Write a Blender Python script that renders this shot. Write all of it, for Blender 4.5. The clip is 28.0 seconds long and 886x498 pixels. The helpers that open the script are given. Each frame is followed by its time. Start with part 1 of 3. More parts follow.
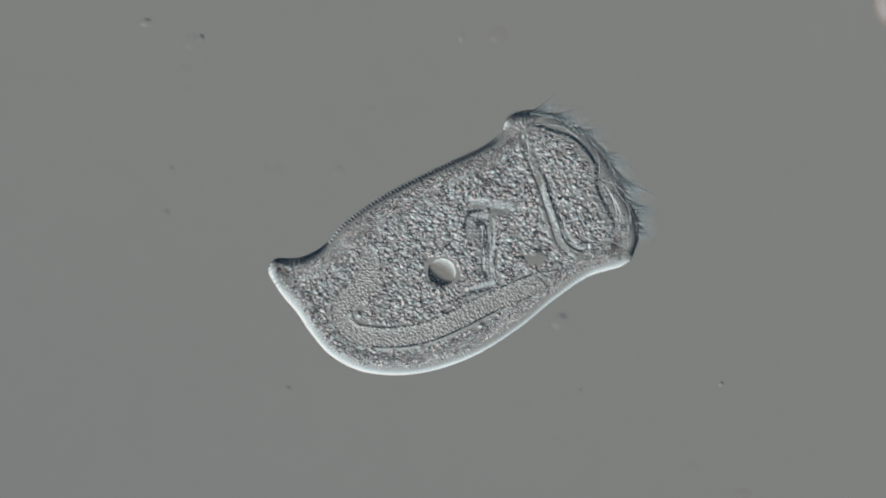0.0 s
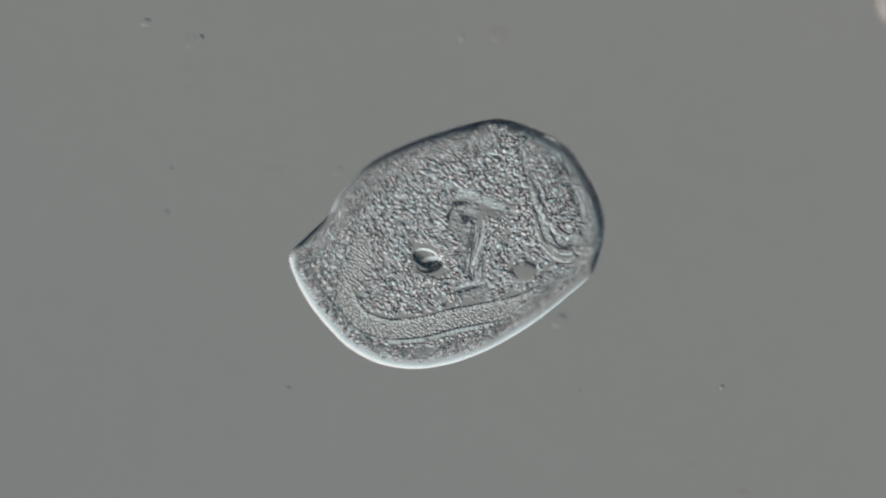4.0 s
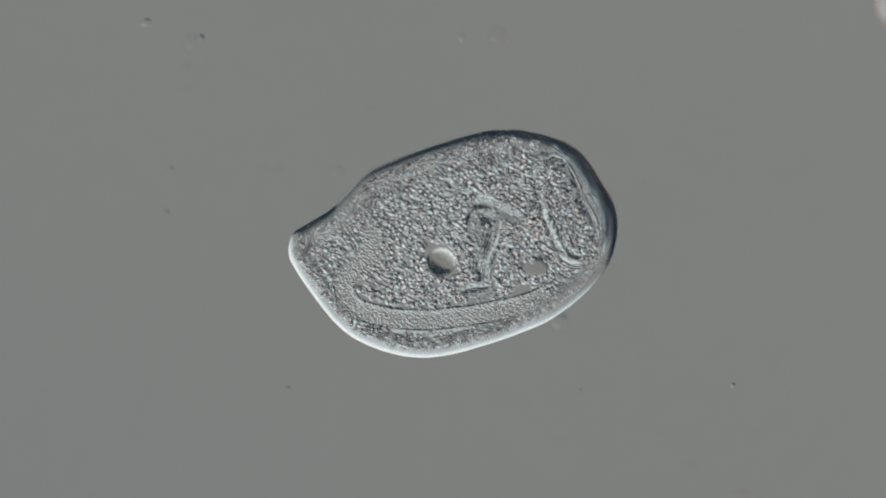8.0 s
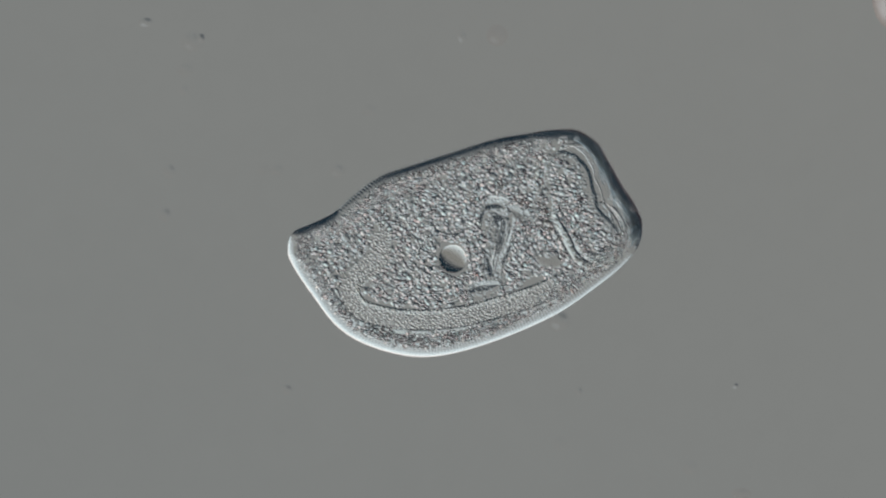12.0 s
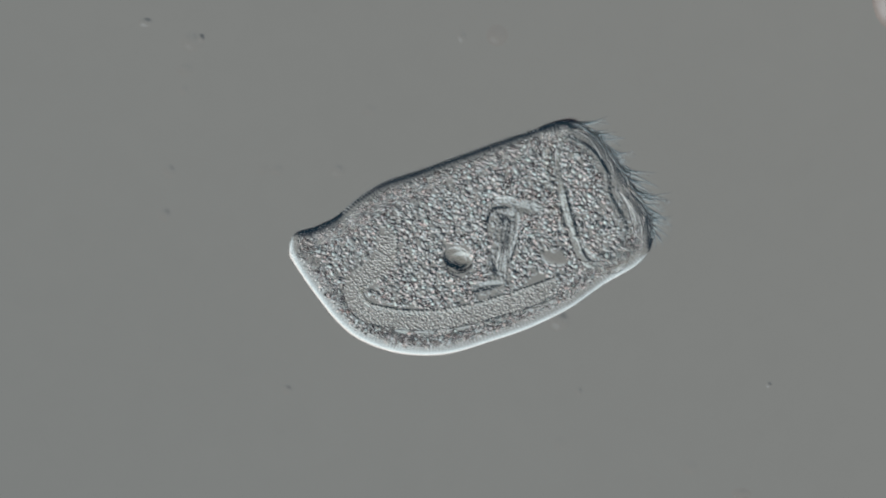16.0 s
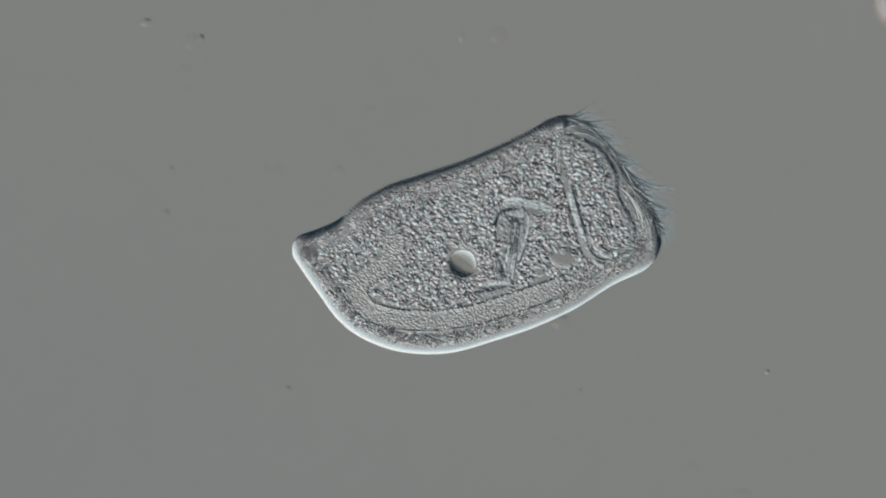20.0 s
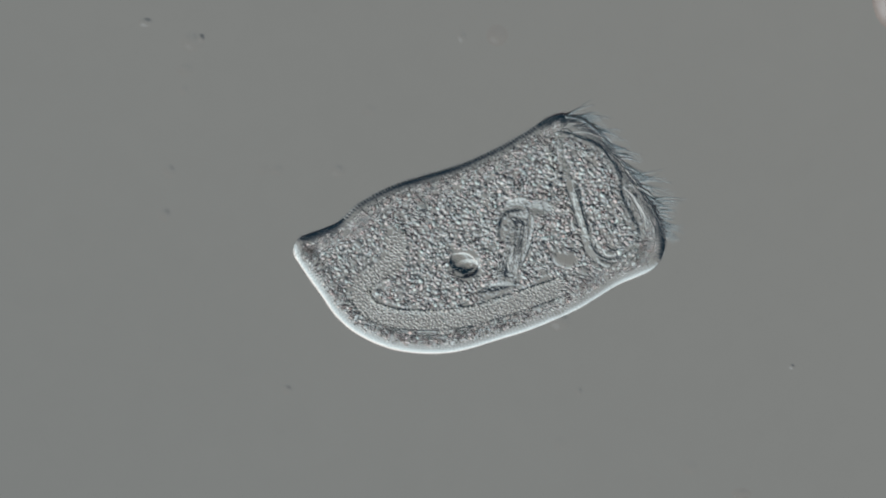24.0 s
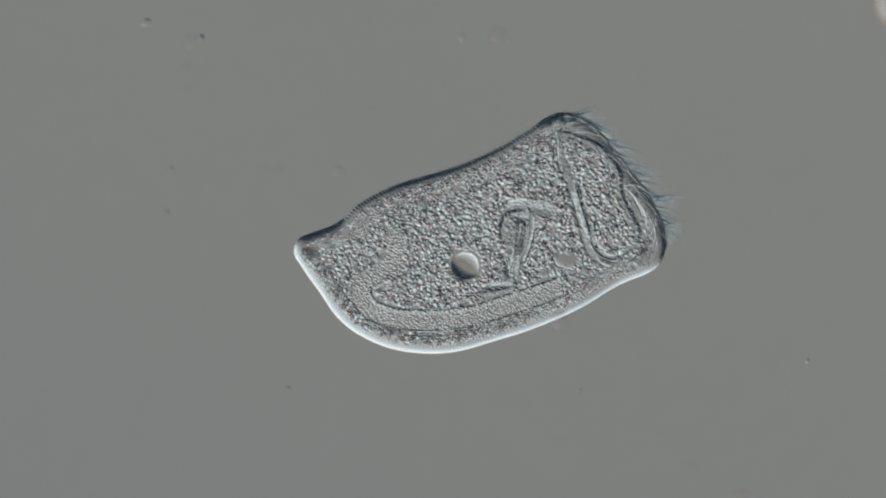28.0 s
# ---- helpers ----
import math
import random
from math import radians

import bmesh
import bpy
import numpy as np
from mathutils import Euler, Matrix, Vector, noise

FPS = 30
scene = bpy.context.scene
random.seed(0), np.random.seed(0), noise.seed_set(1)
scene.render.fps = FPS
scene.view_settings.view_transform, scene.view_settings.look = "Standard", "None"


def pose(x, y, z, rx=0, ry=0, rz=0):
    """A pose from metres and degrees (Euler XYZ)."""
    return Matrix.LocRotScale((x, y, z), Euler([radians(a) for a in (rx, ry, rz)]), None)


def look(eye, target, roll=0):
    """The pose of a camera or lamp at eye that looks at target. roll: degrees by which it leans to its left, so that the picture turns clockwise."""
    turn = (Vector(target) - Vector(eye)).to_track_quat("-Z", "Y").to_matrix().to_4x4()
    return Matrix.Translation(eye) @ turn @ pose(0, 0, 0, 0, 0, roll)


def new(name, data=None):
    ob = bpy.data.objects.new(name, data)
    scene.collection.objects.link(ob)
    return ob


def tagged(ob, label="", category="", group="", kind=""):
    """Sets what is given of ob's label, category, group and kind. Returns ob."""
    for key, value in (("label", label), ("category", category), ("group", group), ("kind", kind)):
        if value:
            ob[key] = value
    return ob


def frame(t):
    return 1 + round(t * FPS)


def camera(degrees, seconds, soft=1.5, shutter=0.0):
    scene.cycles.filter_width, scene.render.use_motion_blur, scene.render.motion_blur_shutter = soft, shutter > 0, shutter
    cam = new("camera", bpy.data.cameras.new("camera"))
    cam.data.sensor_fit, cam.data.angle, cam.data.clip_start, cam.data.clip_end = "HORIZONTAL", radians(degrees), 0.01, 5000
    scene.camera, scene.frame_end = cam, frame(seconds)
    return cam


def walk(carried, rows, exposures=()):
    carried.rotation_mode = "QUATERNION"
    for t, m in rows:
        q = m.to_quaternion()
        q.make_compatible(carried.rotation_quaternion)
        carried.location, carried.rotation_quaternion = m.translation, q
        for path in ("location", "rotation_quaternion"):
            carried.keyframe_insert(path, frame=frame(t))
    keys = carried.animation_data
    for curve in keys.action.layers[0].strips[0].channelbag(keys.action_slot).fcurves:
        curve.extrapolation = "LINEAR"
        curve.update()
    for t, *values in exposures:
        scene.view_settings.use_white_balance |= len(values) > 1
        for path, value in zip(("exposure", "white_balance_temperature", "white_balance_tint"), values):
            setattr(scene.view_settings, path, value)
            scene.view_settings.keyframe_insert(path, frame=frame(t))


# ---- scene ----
# A single-celled animal under the microscope, modelled 10,000 times enlarged: 1 cm stands for 1 micrometre.
EYE = (0, 0, 119.8)
cam = camera(1.5, 28.0, soft=2.05, shutter=0.8)
scene.cycles.max_bounces = scene.cycles.transmission_bounces = 32
walk(cam, [(0.0, look(EYE, (0, 0, 0))), (28.0, look(EYE, (0, 0, 0)))], [(0.0, 0.0), (28.0, 0.0)])

# ---- light: gradient made up under the stage, brighter towards one side, imitates interference-contrast relief ----
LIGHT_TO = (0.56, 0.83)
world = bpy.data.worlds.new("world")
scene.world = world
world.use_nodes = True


def relief_gradient():
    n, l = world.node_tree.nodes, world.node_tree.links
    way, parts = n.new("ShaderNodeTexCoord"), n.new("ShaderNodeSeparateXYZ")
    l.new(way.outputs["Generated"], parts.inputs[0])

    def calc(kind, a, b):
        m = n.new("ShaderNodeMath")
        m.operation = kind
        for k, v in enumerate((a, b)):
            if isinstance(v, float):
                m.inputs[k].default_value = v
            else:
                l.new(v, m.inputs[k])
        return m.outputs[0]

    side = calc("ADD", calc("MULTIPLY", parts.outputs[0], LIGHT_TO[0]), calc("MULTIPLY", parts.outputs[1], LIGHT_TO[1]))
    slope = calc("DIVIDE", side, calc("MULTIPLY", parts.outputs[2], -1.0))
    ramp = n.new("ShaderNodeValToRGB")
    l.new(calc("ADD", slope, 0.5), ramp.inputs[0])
    # ramp colours imitate interference tones: teal-black shaded slopes, pale lit ones
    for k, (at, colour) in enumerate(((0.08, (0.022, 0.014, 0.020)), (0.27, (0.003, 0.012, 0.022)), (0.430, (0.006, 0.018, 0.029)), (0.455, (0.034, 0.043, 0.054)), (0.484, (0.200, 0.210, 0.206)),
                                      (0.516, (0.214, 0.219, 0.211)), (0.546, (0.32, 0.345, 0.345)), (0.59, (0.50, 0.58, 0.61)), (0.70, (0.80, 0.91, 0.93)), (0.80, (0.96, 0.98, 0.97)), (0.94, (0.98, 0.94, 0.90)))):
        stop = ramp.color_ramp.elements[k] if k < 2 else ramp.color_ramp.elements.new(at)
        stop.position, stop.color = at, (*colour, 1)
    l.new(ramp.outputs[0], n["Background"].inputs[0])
    # dimmed outside a made-up aperture cone, so reflections don't brighten the dark rims
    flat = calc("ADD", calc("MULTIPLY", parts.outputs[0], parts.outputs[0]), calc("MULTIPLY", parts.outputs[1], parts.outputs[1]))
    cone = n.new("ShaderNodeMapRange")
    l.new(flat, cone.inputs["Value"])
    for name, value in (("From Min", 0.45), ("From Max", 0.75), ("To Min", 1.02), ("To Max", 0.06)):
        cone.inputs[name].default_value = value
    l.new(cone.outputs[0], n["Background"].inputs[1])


relief_gradient()


# ---- materials: clear living matter, told apart by how strongly it bends light ----
def material(name, ior, colour=(1, 1, 1), rough=0.0, vary=0.03, size=9.0, bump=0.0, bump_size=120.0, tints=()):
    m = bpy.data.materials.new(name)
    m.use_nodes = True
    n, l = m.node_tree.nodes, m.node_tree.links
    b = n["Principled BSDF"]
    where = n.new("ShaderNodeTexCoord")
    big, fine = n.new("ShaderNodeTexNoise"), n.new("ShaderNodeTexNoise")
    big.inputs["Scale"].default_value, fine.inputs["Scale"].default_value = size, size * 11
    big.inputs["Detail"].default_value = fine.inputs["Detail"].default_value = 3
    add = n.new("ShaderNodeMath")
    add.operation = "ADD"
    mix = n.new("ShaderNodeMixRGB")
    ramp = n.new("ShaderNodeMapRange")
    ramp.inputs["From Min"].default_value, ramp.inputs["From Max"].default_value = 0.7, 1.3
    l.new(where.outputs["Object"], big.inputs["Vector"]), l.new(where.outputs["Object"], fine.inputs["Vector"])
    l.new(big.outputs["Fac"], add.inputs[0]), l.new(fine.outputs["Fac"], add.inputs[1])
    l.new(add.outputs[0], ramp.inputs["Value"]), l.new(ramp.outputs[0], mix.inputs[0])
    mix.inputs[1].default_value = (*[c * (1 - vary) for c in colour], 1)
    mix.inputs[2].default_value = (*colour, 1)
    l.new(mix.outputs[0], b.inputs["Base Color"])
    if tints:  # each grain has its own faint tint
        island, hue, both = n.new("ShaderNodeNewGeometry"), n.new("ShaderNodeValToRGB"), n.new("ShaderNodeMixRGB")
        for k, tint in enumerate(tints):
            stop = hue.color_ramp.elements[k] if k < 2 else hue.color_ramp.elements.new(1)
            stop.position, stop.color = k / (len(tints) - 1), (*tint, 1)
        both.blend_type, both.inputs[0].default_value = "MULTIPLY", 1.0
        l.new(island.outputs["Random Per Island"], hue.inputs[0])
        l.new(mix.outputs[0], both.inputs[1]), l.new(hue.outputs[0], both.inputs[2]), l.new(both.outputs[0], b.inputs["Base Color"])
    b.inputs["Roughness"].default_value, b.inputs["IOR"].default_value = rough, ior
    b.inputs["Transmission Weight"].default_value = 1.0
    if bump:
        relief, knob = n.new("ShaderNodeTexNoise"), n.new("ShaderNodeBump")
        relief.inputs["Scale"].default_value, relief.inputs["Detail"].default_value = bump_size, 2
        knob.inputs["Strength"].default_value, knob.inputs["Distance"].default_value = bump, 0.004
        l.new(where.outputs["Object"], relief.inputs["Vector"])
        l.new(relief.outputs["Fac"], knob.inputs["Height"]), l.new(knob.outputs[0], b.inputs["Normal"])
    return m


SLIDE = material("slide_glass", 1.3, (0.99, 0.99, 0.985), 0.0, 0.03, 0.8)
CYTOPLASM = material("cytoplasm", 1.25, (1.0, 1.0, 1.0), 0.0, 0.01, 14, tints=((1.0, 0.91, 0.90), (1.0, 1.0, 1.0), (0.92, 1.0, 1.0), (1.0, 0.97, 0.98), (0.96, 1.0, 1.0)))
PELLICLE = material("pellicle", 1.14, (0.99, 0.99, 0.99), 0.0, 0.03, 20)
NUCLEUS = material("nucleus", 1.27, (0.99, 0.99, 0.98), 0.0, 0.03, 30)
MEMBRANE = material("membrane", 1.15, (0.99, 0.99, 0.98), 0.0, 0.03, 20)
GROOVE = material("groove", 0.82, (0.99, 0.98, 0.98), 0.0, 0.03, 20)
HAZE = material("haze", 1.03, (0.99, 0.995, 1.0), 0.0, 0.03, 14)
FLAP = material("flap", 1.15, (0.99, 0.985, 0.98), 0.0, 0.03, 20, bump=0.06, bump_size=60.0)
GEL = material("gel", 1.028, (0.99, 0.995, 1.0), 0.0, 0.03, 14)
FOLD = material("fold", 1.045, (0.99, 0.985, 0.975), 0.04, 0.03, 20)
VEIL = material("veil", 1.12, (0.99, 0.985, 0.98), 0.03, 0.03, 20)
HOLLOW = material("hollow", 0.92, (0.985, 0.985, 0.985), 0.03, 0.03, 20)
SEAM = material("cortex", 1.2, (1.0, 1.0, 1.0), 0.0, 0.01, 14, tints=((1.0, 0.94, 0.93), (1.0, 1.0, 1.0), (0.94, 1.0, 1.0)))
PALE = material("pale_fluid", 1.05, (0.99, 0.98, 0.975), 0.0, 0.03, 20, bump=0.2, bump_size=70.0)
VACUOLE = material("vacuole", 0.93, (1.0, 0.99, 0.98), 0.0, 0.02, 5)
CILIUM = material("cilium", 1.07, (0.84, 0.88, 0.90), 0.0, 0.1, 20)
DEBRIS = material("debris", 1.05, (1.0, 0.995, 0.995), 0.0, 0.01, 20)
ROSY = material("rosy_debris", 1.05, (1.0, 0.975, 0.97), 0.0, 0.01, 6)
PINK = material("pink_debris", 1.1, (1.0, 0.86, 0.82), 0.0, 0.02, 6)

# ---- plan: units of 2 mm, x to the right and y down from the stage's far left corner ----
U = 0.002
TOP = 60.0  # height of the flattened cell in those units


def place(x, y):
    return (x - 784) * U, (441 - y) * U


def mesh_of(name, verts, faces, mat, smooth=True):
    me = bpy.data.meshes.new(name)
    me.from_pydata([(x * U, y * U, z * U) for x, y, z in verts], [], faces)
    me.materials.append(mat)
    me.polygons.foreach_set("use_smooth", [smooth] * len(me.polygons))
    me.update()
    if smooth:
        me.set_sharp_from_angle(angle=radians(55))
    return me


def piece(name, me, parent=None, label=""):
    ob = new(name, me)
    ob.parent = parent
    return tagged(ob, label)


def sweep(verts, faces, profile, x0, x1, steps, shape=None, cap=True):
    """The profile (y, z) drawn along x; shape(x, y, z) bends it."""
    base, n = len(verts), len(profile)
    for i in range(steps + 1):
        x = x0 + (x1 - x0) * i / steps
        for y, z in profile:
            verts.append(shape(x, y, z) if shape else (x, y, z))
    for i in range(steps):
        for k in range(n):
            a, b = base + i * n + k, base + i * n + (k + 1) % n
            faces.append((a, b, b + n, a + n))
    if cap:
        faces.append(tuple(base + k for k in reversed(range(n))))
        faces.append(tuple(base + steps * n + k for k in range(n)))


# ---- how the cell changes its form: guide points at seven forms, of 0.0, 5.5, 7.2, 9.5, 12.5, 15.0 and 24.0 seconds ----
GUIDES = {}


def guide(kind, *xy):
    GUIDES.setdefault(kind, []).append(np.array(xy, float).reshape(7, 2))


# outline, from the tail along the far edge and back
guide("outline", 477, 480, 536, 450, 514, 450, 511, 448, 511, 447, 512, 447, 521, 447)
guide("outline", 490, 459, 541, 425, 521, 416, 520, 413, 519, 414, 522, 413, 531, 422)
guide("outline", 530, 457, 557, 390, 548, 394, 550, 397, 555, 396, 560, 399, 560, 410)
guide("outline", 572, 437, 586, 350, 585, 366, 590, 377, 590, 379, 597, 380, 600, 393)
guide("outline", 608, 397, 598, 315, 612, 336, 620, 350, 625, 349, 632, 350, 635, 361)
guide("outline", 660, 358, 632, 266, 650, 298, 665, 311, 675, 314, 680, 319, 690, 331)
guide("outline", 720, 324, 675, 238, 705, 270, 725, 287, 735, 293, 740, 299, 750, 311)
guide("outline", 790, 290, 735, 216, 770, 246, 790, 266, 805, 271, 810, 273, 820, 289)
guide("outline", 858, 258, 800, 203, 840, 226, 860, 246, 880, 247, 885, 248, 890, 257)
guide("outline", 888, 233, 840, 204, 885, 223, 910, 240, 940, 236, 945, 231, 942, 227)
guide("outline", 903, 206, 880, 218, 925, 234, 960, 238, 990, 229, 990, 217, 972, 208)
guide("outline", 940, 196, 920, 240, 965, 251, 1005, 242, 1025, 231, 1022, 217, 1000, 201)
guide("outline", 990, 206, 957, 262, 1001, 268, 1040, 262, 1057, 252, 1056, 241, 1036, 211)
guide("outline", 1044, 240, 988, 286, 1023, 291, 1064, 288, 1079, 287, 1084, 273, 1069, 239)
guide("outline", 1087, 294, 1011, 325, 1042, 322, 1088, 326, 1101, 326, 1110, 313, 1108, 290)
guide("outline", 1112, 350, 1031, 362, 1064, 358, 1110, 368, 1128, 367, 1134, 360, 1150, 350)
guide("outline", 1131, 398, 1032, 410, 1070, 405, 1117, 405, 1139, 398, 1149, 398, 1174, 400)
guide("outline", 1124, 438, 1021, 460, 1061, 458, 1107, 443, 1132, 434, 1143, 440, 1175, 440)
guide("outline", 1104, 468, 1006, 503, 1040, 500, 1087, 473, 1102, 470, 1112, 471, 1153, 476)
guide("outline", 1040, 489, 978, 550, 1004, 540, 1045, 516, 1050, 510, 1060, 503, 1090, 505)
guide("outline", 978, 531, 935, 588, 955, 575, 985, 559, 990, 551, 1000, 546, 1020, 547)
guide("outline", 917, 580, 888, 611, 905, 596, 920, 587, 925, 583, 930, 581, 945, 580)
guide("outline", 848, 624, 840, 628, 850, 613, 860, 609, 865, 606, 865, 604, 880, 601)
guide("outline", 780, 651, 790, 640, 795, 628, 800, 625, 800, 625, 800, 624, 810, 621)
guide("outline", 710, 663, 740, 643, 740, 633, 745, 631, 745, 631, 745, 629, 750, 625)
guide("outline", 640, 656, 690, 632, 685, 623, 690, 623, 690, 623, 690, 622, 690, 616)
guide("outline", 588, 630, 640, 606, 632, 600, 635, 603, 635, 603, 635, 601, 635, 592)
guide("outline", 553, 592, 602, 573, 592, 567, 598, 577, 593, 573, 598, 571, 597, 561)
guide("outline", 527, 554, 566, 532, 553, 518, 560, 531, 556, 525, 560, 525, 567, 519)
guide("outline", 498, 519, 545, 488, 527, 479, 524, 480, 522, 475, 525, 475, 538, 478)
# macronucleus, from its upper lobe round to its far end
guide("nucleus", 652, 450, 632, 400, 648, 402, 668, 406, 677, 410, 682, 414, 701, 414)
guide("nucleus", 655, 480, 637, 427, 653, 430, 669, 434, 677, 440, 681, 442, 703, 441)
guide("nucleus", 638, 513, 623, 463, 634, 463, 649, 468, 659, 469, 663, 472, 685, 474)
guide("nucleus", 605, 545, 615, 500, 605, 500, 615, 505, 620, 505, 622, 508, 640, 508)
guide("nucleus", 620, 585, 640, 545, 625, 540, 630, 545, 635, 545, 638, 548, 650, 543)
guide("nucleus", 670, 597, 690, 570, 680, 560, 685, 562, 690, 563, 692, 563, 695, 563)
guide("nucleus", 740, 592, 750, 570, 750, 566, 750, 567, 755, 567, 760, 567, 765, 567)
guide("nucleus", 800, 570, 810, 560, 810, 562, 815, 560, 820, 560, 825, 557, 832, 560)
guide("nucleus", 870, 535, 870, 563, 870, 555, 880, 547, 885, 543, 890, 540, 900, 540)
guide("nucleus", 930, 510, 910, 560, 920, 545, 930, 535, 940, 525, 945, 522, 960, 520)
guide("nucleus", 965, 495, 945, 545, 965, 525, 980, 515, 990, 505, 990, 505, 1000, 505)
# rim of the mouth field
guide("mouth", 935, 225, 925, 262, 948, 278, 955, 285, 985, 275, 1000, 250, 990, 238)
guide("mouth", 945, 280, 936, 310, 958, 325, 953, 322, 974, 320, 985, 300, 998, 290)
guide("mouth", 965, 330, 946, 350, 974, 370, 967, 370, 985, 378, 995, 345, 1018, 340)
guide("mouth", 985, 390, 957, 390, 987, 408, 984, 420, 1008, 418, 1010, 400, 1036, 400)
guide("mouth", 1000, 430, 969, 425, 1001, 440, 1002, 456, 1026, 452, 1030, 455, 1050, 444)
guide("mouth", 1030, 447, 983, 437, 1018, 453, 1025, 467, 1048, 463, 1055, 466, 1082, 461)
guide("mouth", 1065, 437, 994, 428, 1032, 440, 1055, 455, 1078, 452, 1085, 455, 1116, 444)
guide("mouth", 1085, 405, 996, 400, 1036, 408, 1070, 420, 1096, 420, 1103, 410, 1130, 415)
guide("mouth", 1070, 365, 991, 368, 1026, 375, 1056, 395, 1083, 392, 1092, 375, 1113, 374)
guide("mouth", 1055, 330, 984, 340, 1014, 348, 1037, 372, 1062, 370, 1075, 345, 1098, 340)
guide("mouth", 1052, 290, 979, 318, 1013, 322, 1031, 345, 1055, 345, 1070, 310, 1094, 305)
guide("mouth", 1020, 250, 964, 290, 1000, 298, 1016, 305, 1043, 300, 1050, 275, 1066, 264)
guide("mouth", 975, 232, 945, 266, 975, 278, 985, 280, 1016, 272, 1025, 255, 1025, 243)
# pulsing vacuole, gullet top and foot, pale vacuole
guide("inner", 782, 482, 742, 449, 769, 467, 795, 458, 803, 458, 808, 458, 822, 470)
guide("inner", 848, 365, 815, 345, 850, 360, 875, 360, 885, 360, 890, 360, 918, 365)
guide("inner", 845, 510, 810, 500, 830, 508, 840, 503, 850, 503, 852, 503, 872, 505)
guide("inner", 945, 462, 914, 500, 930, 480, 958, 472, 975, 460, 978, 455, 1003, 460)

# times of the keys, and between which forms (and how far) the cell then is
STAGES = ((0.0, 0, 0, 0), (3.6, 0, 0, 0), (4.3, 1, 2, -0.12), (5.5, 1, 2, 0), (6.4, 1, 2, 0.5), (7.2, 2, 2, 0), (8.0, 2, 3, 0.46),
          (9.5, 3, 3, 0), (11.0, 3, 4, 0.46), (12.5, 4, 4, 0), (15.0, 5, 5, 0), (17.0, 5, 6, 0.42), (20.0, 5, 6, 0.75), (24.0, 6, 6, 0), (28.0, 5, 6, 1.07))
REST = 12  # the stage in which the parts are laid out


def guide_at(kind, stage):
    _, a, b, f = STAGES[stage]
    g = np.array(GUIDES[kind])
    return g[:, a] * (1 - f) + g[:, b] * f


def along(points, u, closed):
    """Catmull-Rom through the points at the parameters u: places and directions."""
    n = len(points)
    u = np.asarray(u, float)
    i = np.floor(u).astype(int)
    if not closed:
        i = np.clip(i, 0, n - 2)
    f = (u - i)[:, None]
    idx = [(i + k) % n if closed else np.clip(i + k, 0, n - 1) for k in (-1, 0, 1, 2)]
    p0, p1, p2, p3 = (points[k] for k in idx)
    at = 0.5 * (2 * p1 + (p2 - p0) * f + (2 * p0 - 5 * p1 + 4 * p2 - p3) * f ** 2 + (3 * p1 - p0 - 3 * p2 + p3) * f ** 3)
    d = 0.5 * ((p2 - p0) + 2 * (2 * p0 - 5 * p1 + 4 * p2 - p3) * f + 3 * (3 * p1 - p0 - 3 * p2 + p3) * f ** 2)
    return at, d


def even(points, step, closed):
    """Parameters that are evenly spaced along the curve."""
    n = len(points) if closed else len(points) - 1
    u = np.linspace(0, n, 60 * n + 1)
    at, _ = along(points, u[:-1] if closed else u, closed)
    if closed:
        at = np.vstack([at, at[:1]])
    run = np.concatenate([[0], np.cumsum(np.linalg.norm(np.diff(at, axis=0), axis=1))])
    count = max(2, round(run[-1] / step))
    return np.interp((np.arange(count) + 0.5) / count * run[-1], run, u[:len(run)])


def kernel(a, b):
    r2 = ((a[:, None] - b[None]) ** 2).sum(-1) + 1e-9
    return r2 * np.log(r2) * 0.5


def all_guides(stage):
    return np.vstack([guide_at(k, stage) for k in ("outline", "nucleus", "mouth", "inner")])


def warp(points, stage, start=REST):
    """Where points of one form lie in another: a smooth plate through the guides."""
    src, dst = all_guides(start), all_guides(stage)
    n = len(src)
    big = np.zeros((n + 3, n + 3))
    big[:n, :n] = kernel(src, src) + np.eye(n) * 20.0
    big[:n, n] = big[n, :n] = 1
    big[:n, n + 1:], big[n + 1:, :n] = src, src.T
    w = np.linalg.solve(big, np.vstack([dst, np.zeros((3, 2))]))
    points = np.asarray(points, float)
    return kernel(points, src) @ w[:n] + w[n] + points @ w[n + 1:]


CURVED, DRIFTING = [], []  # parts that ride on a guide curve, and parts that the warp carries


def ride(ob, kind, u, closed, lift=0.0, offset=0.0, crumple=0.0):
    CURVED.append((ob, kind, u, closed, lift, offset, crumple))


def drift(ob, x, y, turn=0.0, lift=0.0, tuck=0.0):
    DRIFTING.append((ob, x, y, turn, lift, tuck))


# ---- the stage ----
slide_corners = [(-9000, -9000), (9000, -9000), (9000, 9000), (0, 9000), (-9000, 9000)]
slide = piece("ground", mesh_of("ground", [(x, y, z) for z in (-60, 0) for x, y in slide_corners],
                               [(5, 6, 8), (6, 7, 8), (5, 8, 9), (0, 3, 1), (1, 3, 2), (0, 4, 3)] + [(k, (k + 1) % 5, (k + 1) % 5 + 5, k + 5) for k in range(5)], SLIDE, False))
tagged(slide, "plain grey microscope slide under a film of water", "slide", kind="structure")

# ---- the cell ----
cell = tagged(new("ciliate"), "translucent grey granular single-celled animal with a cilia-fringed mouth", "ciliate")
rng = random.Random(4)

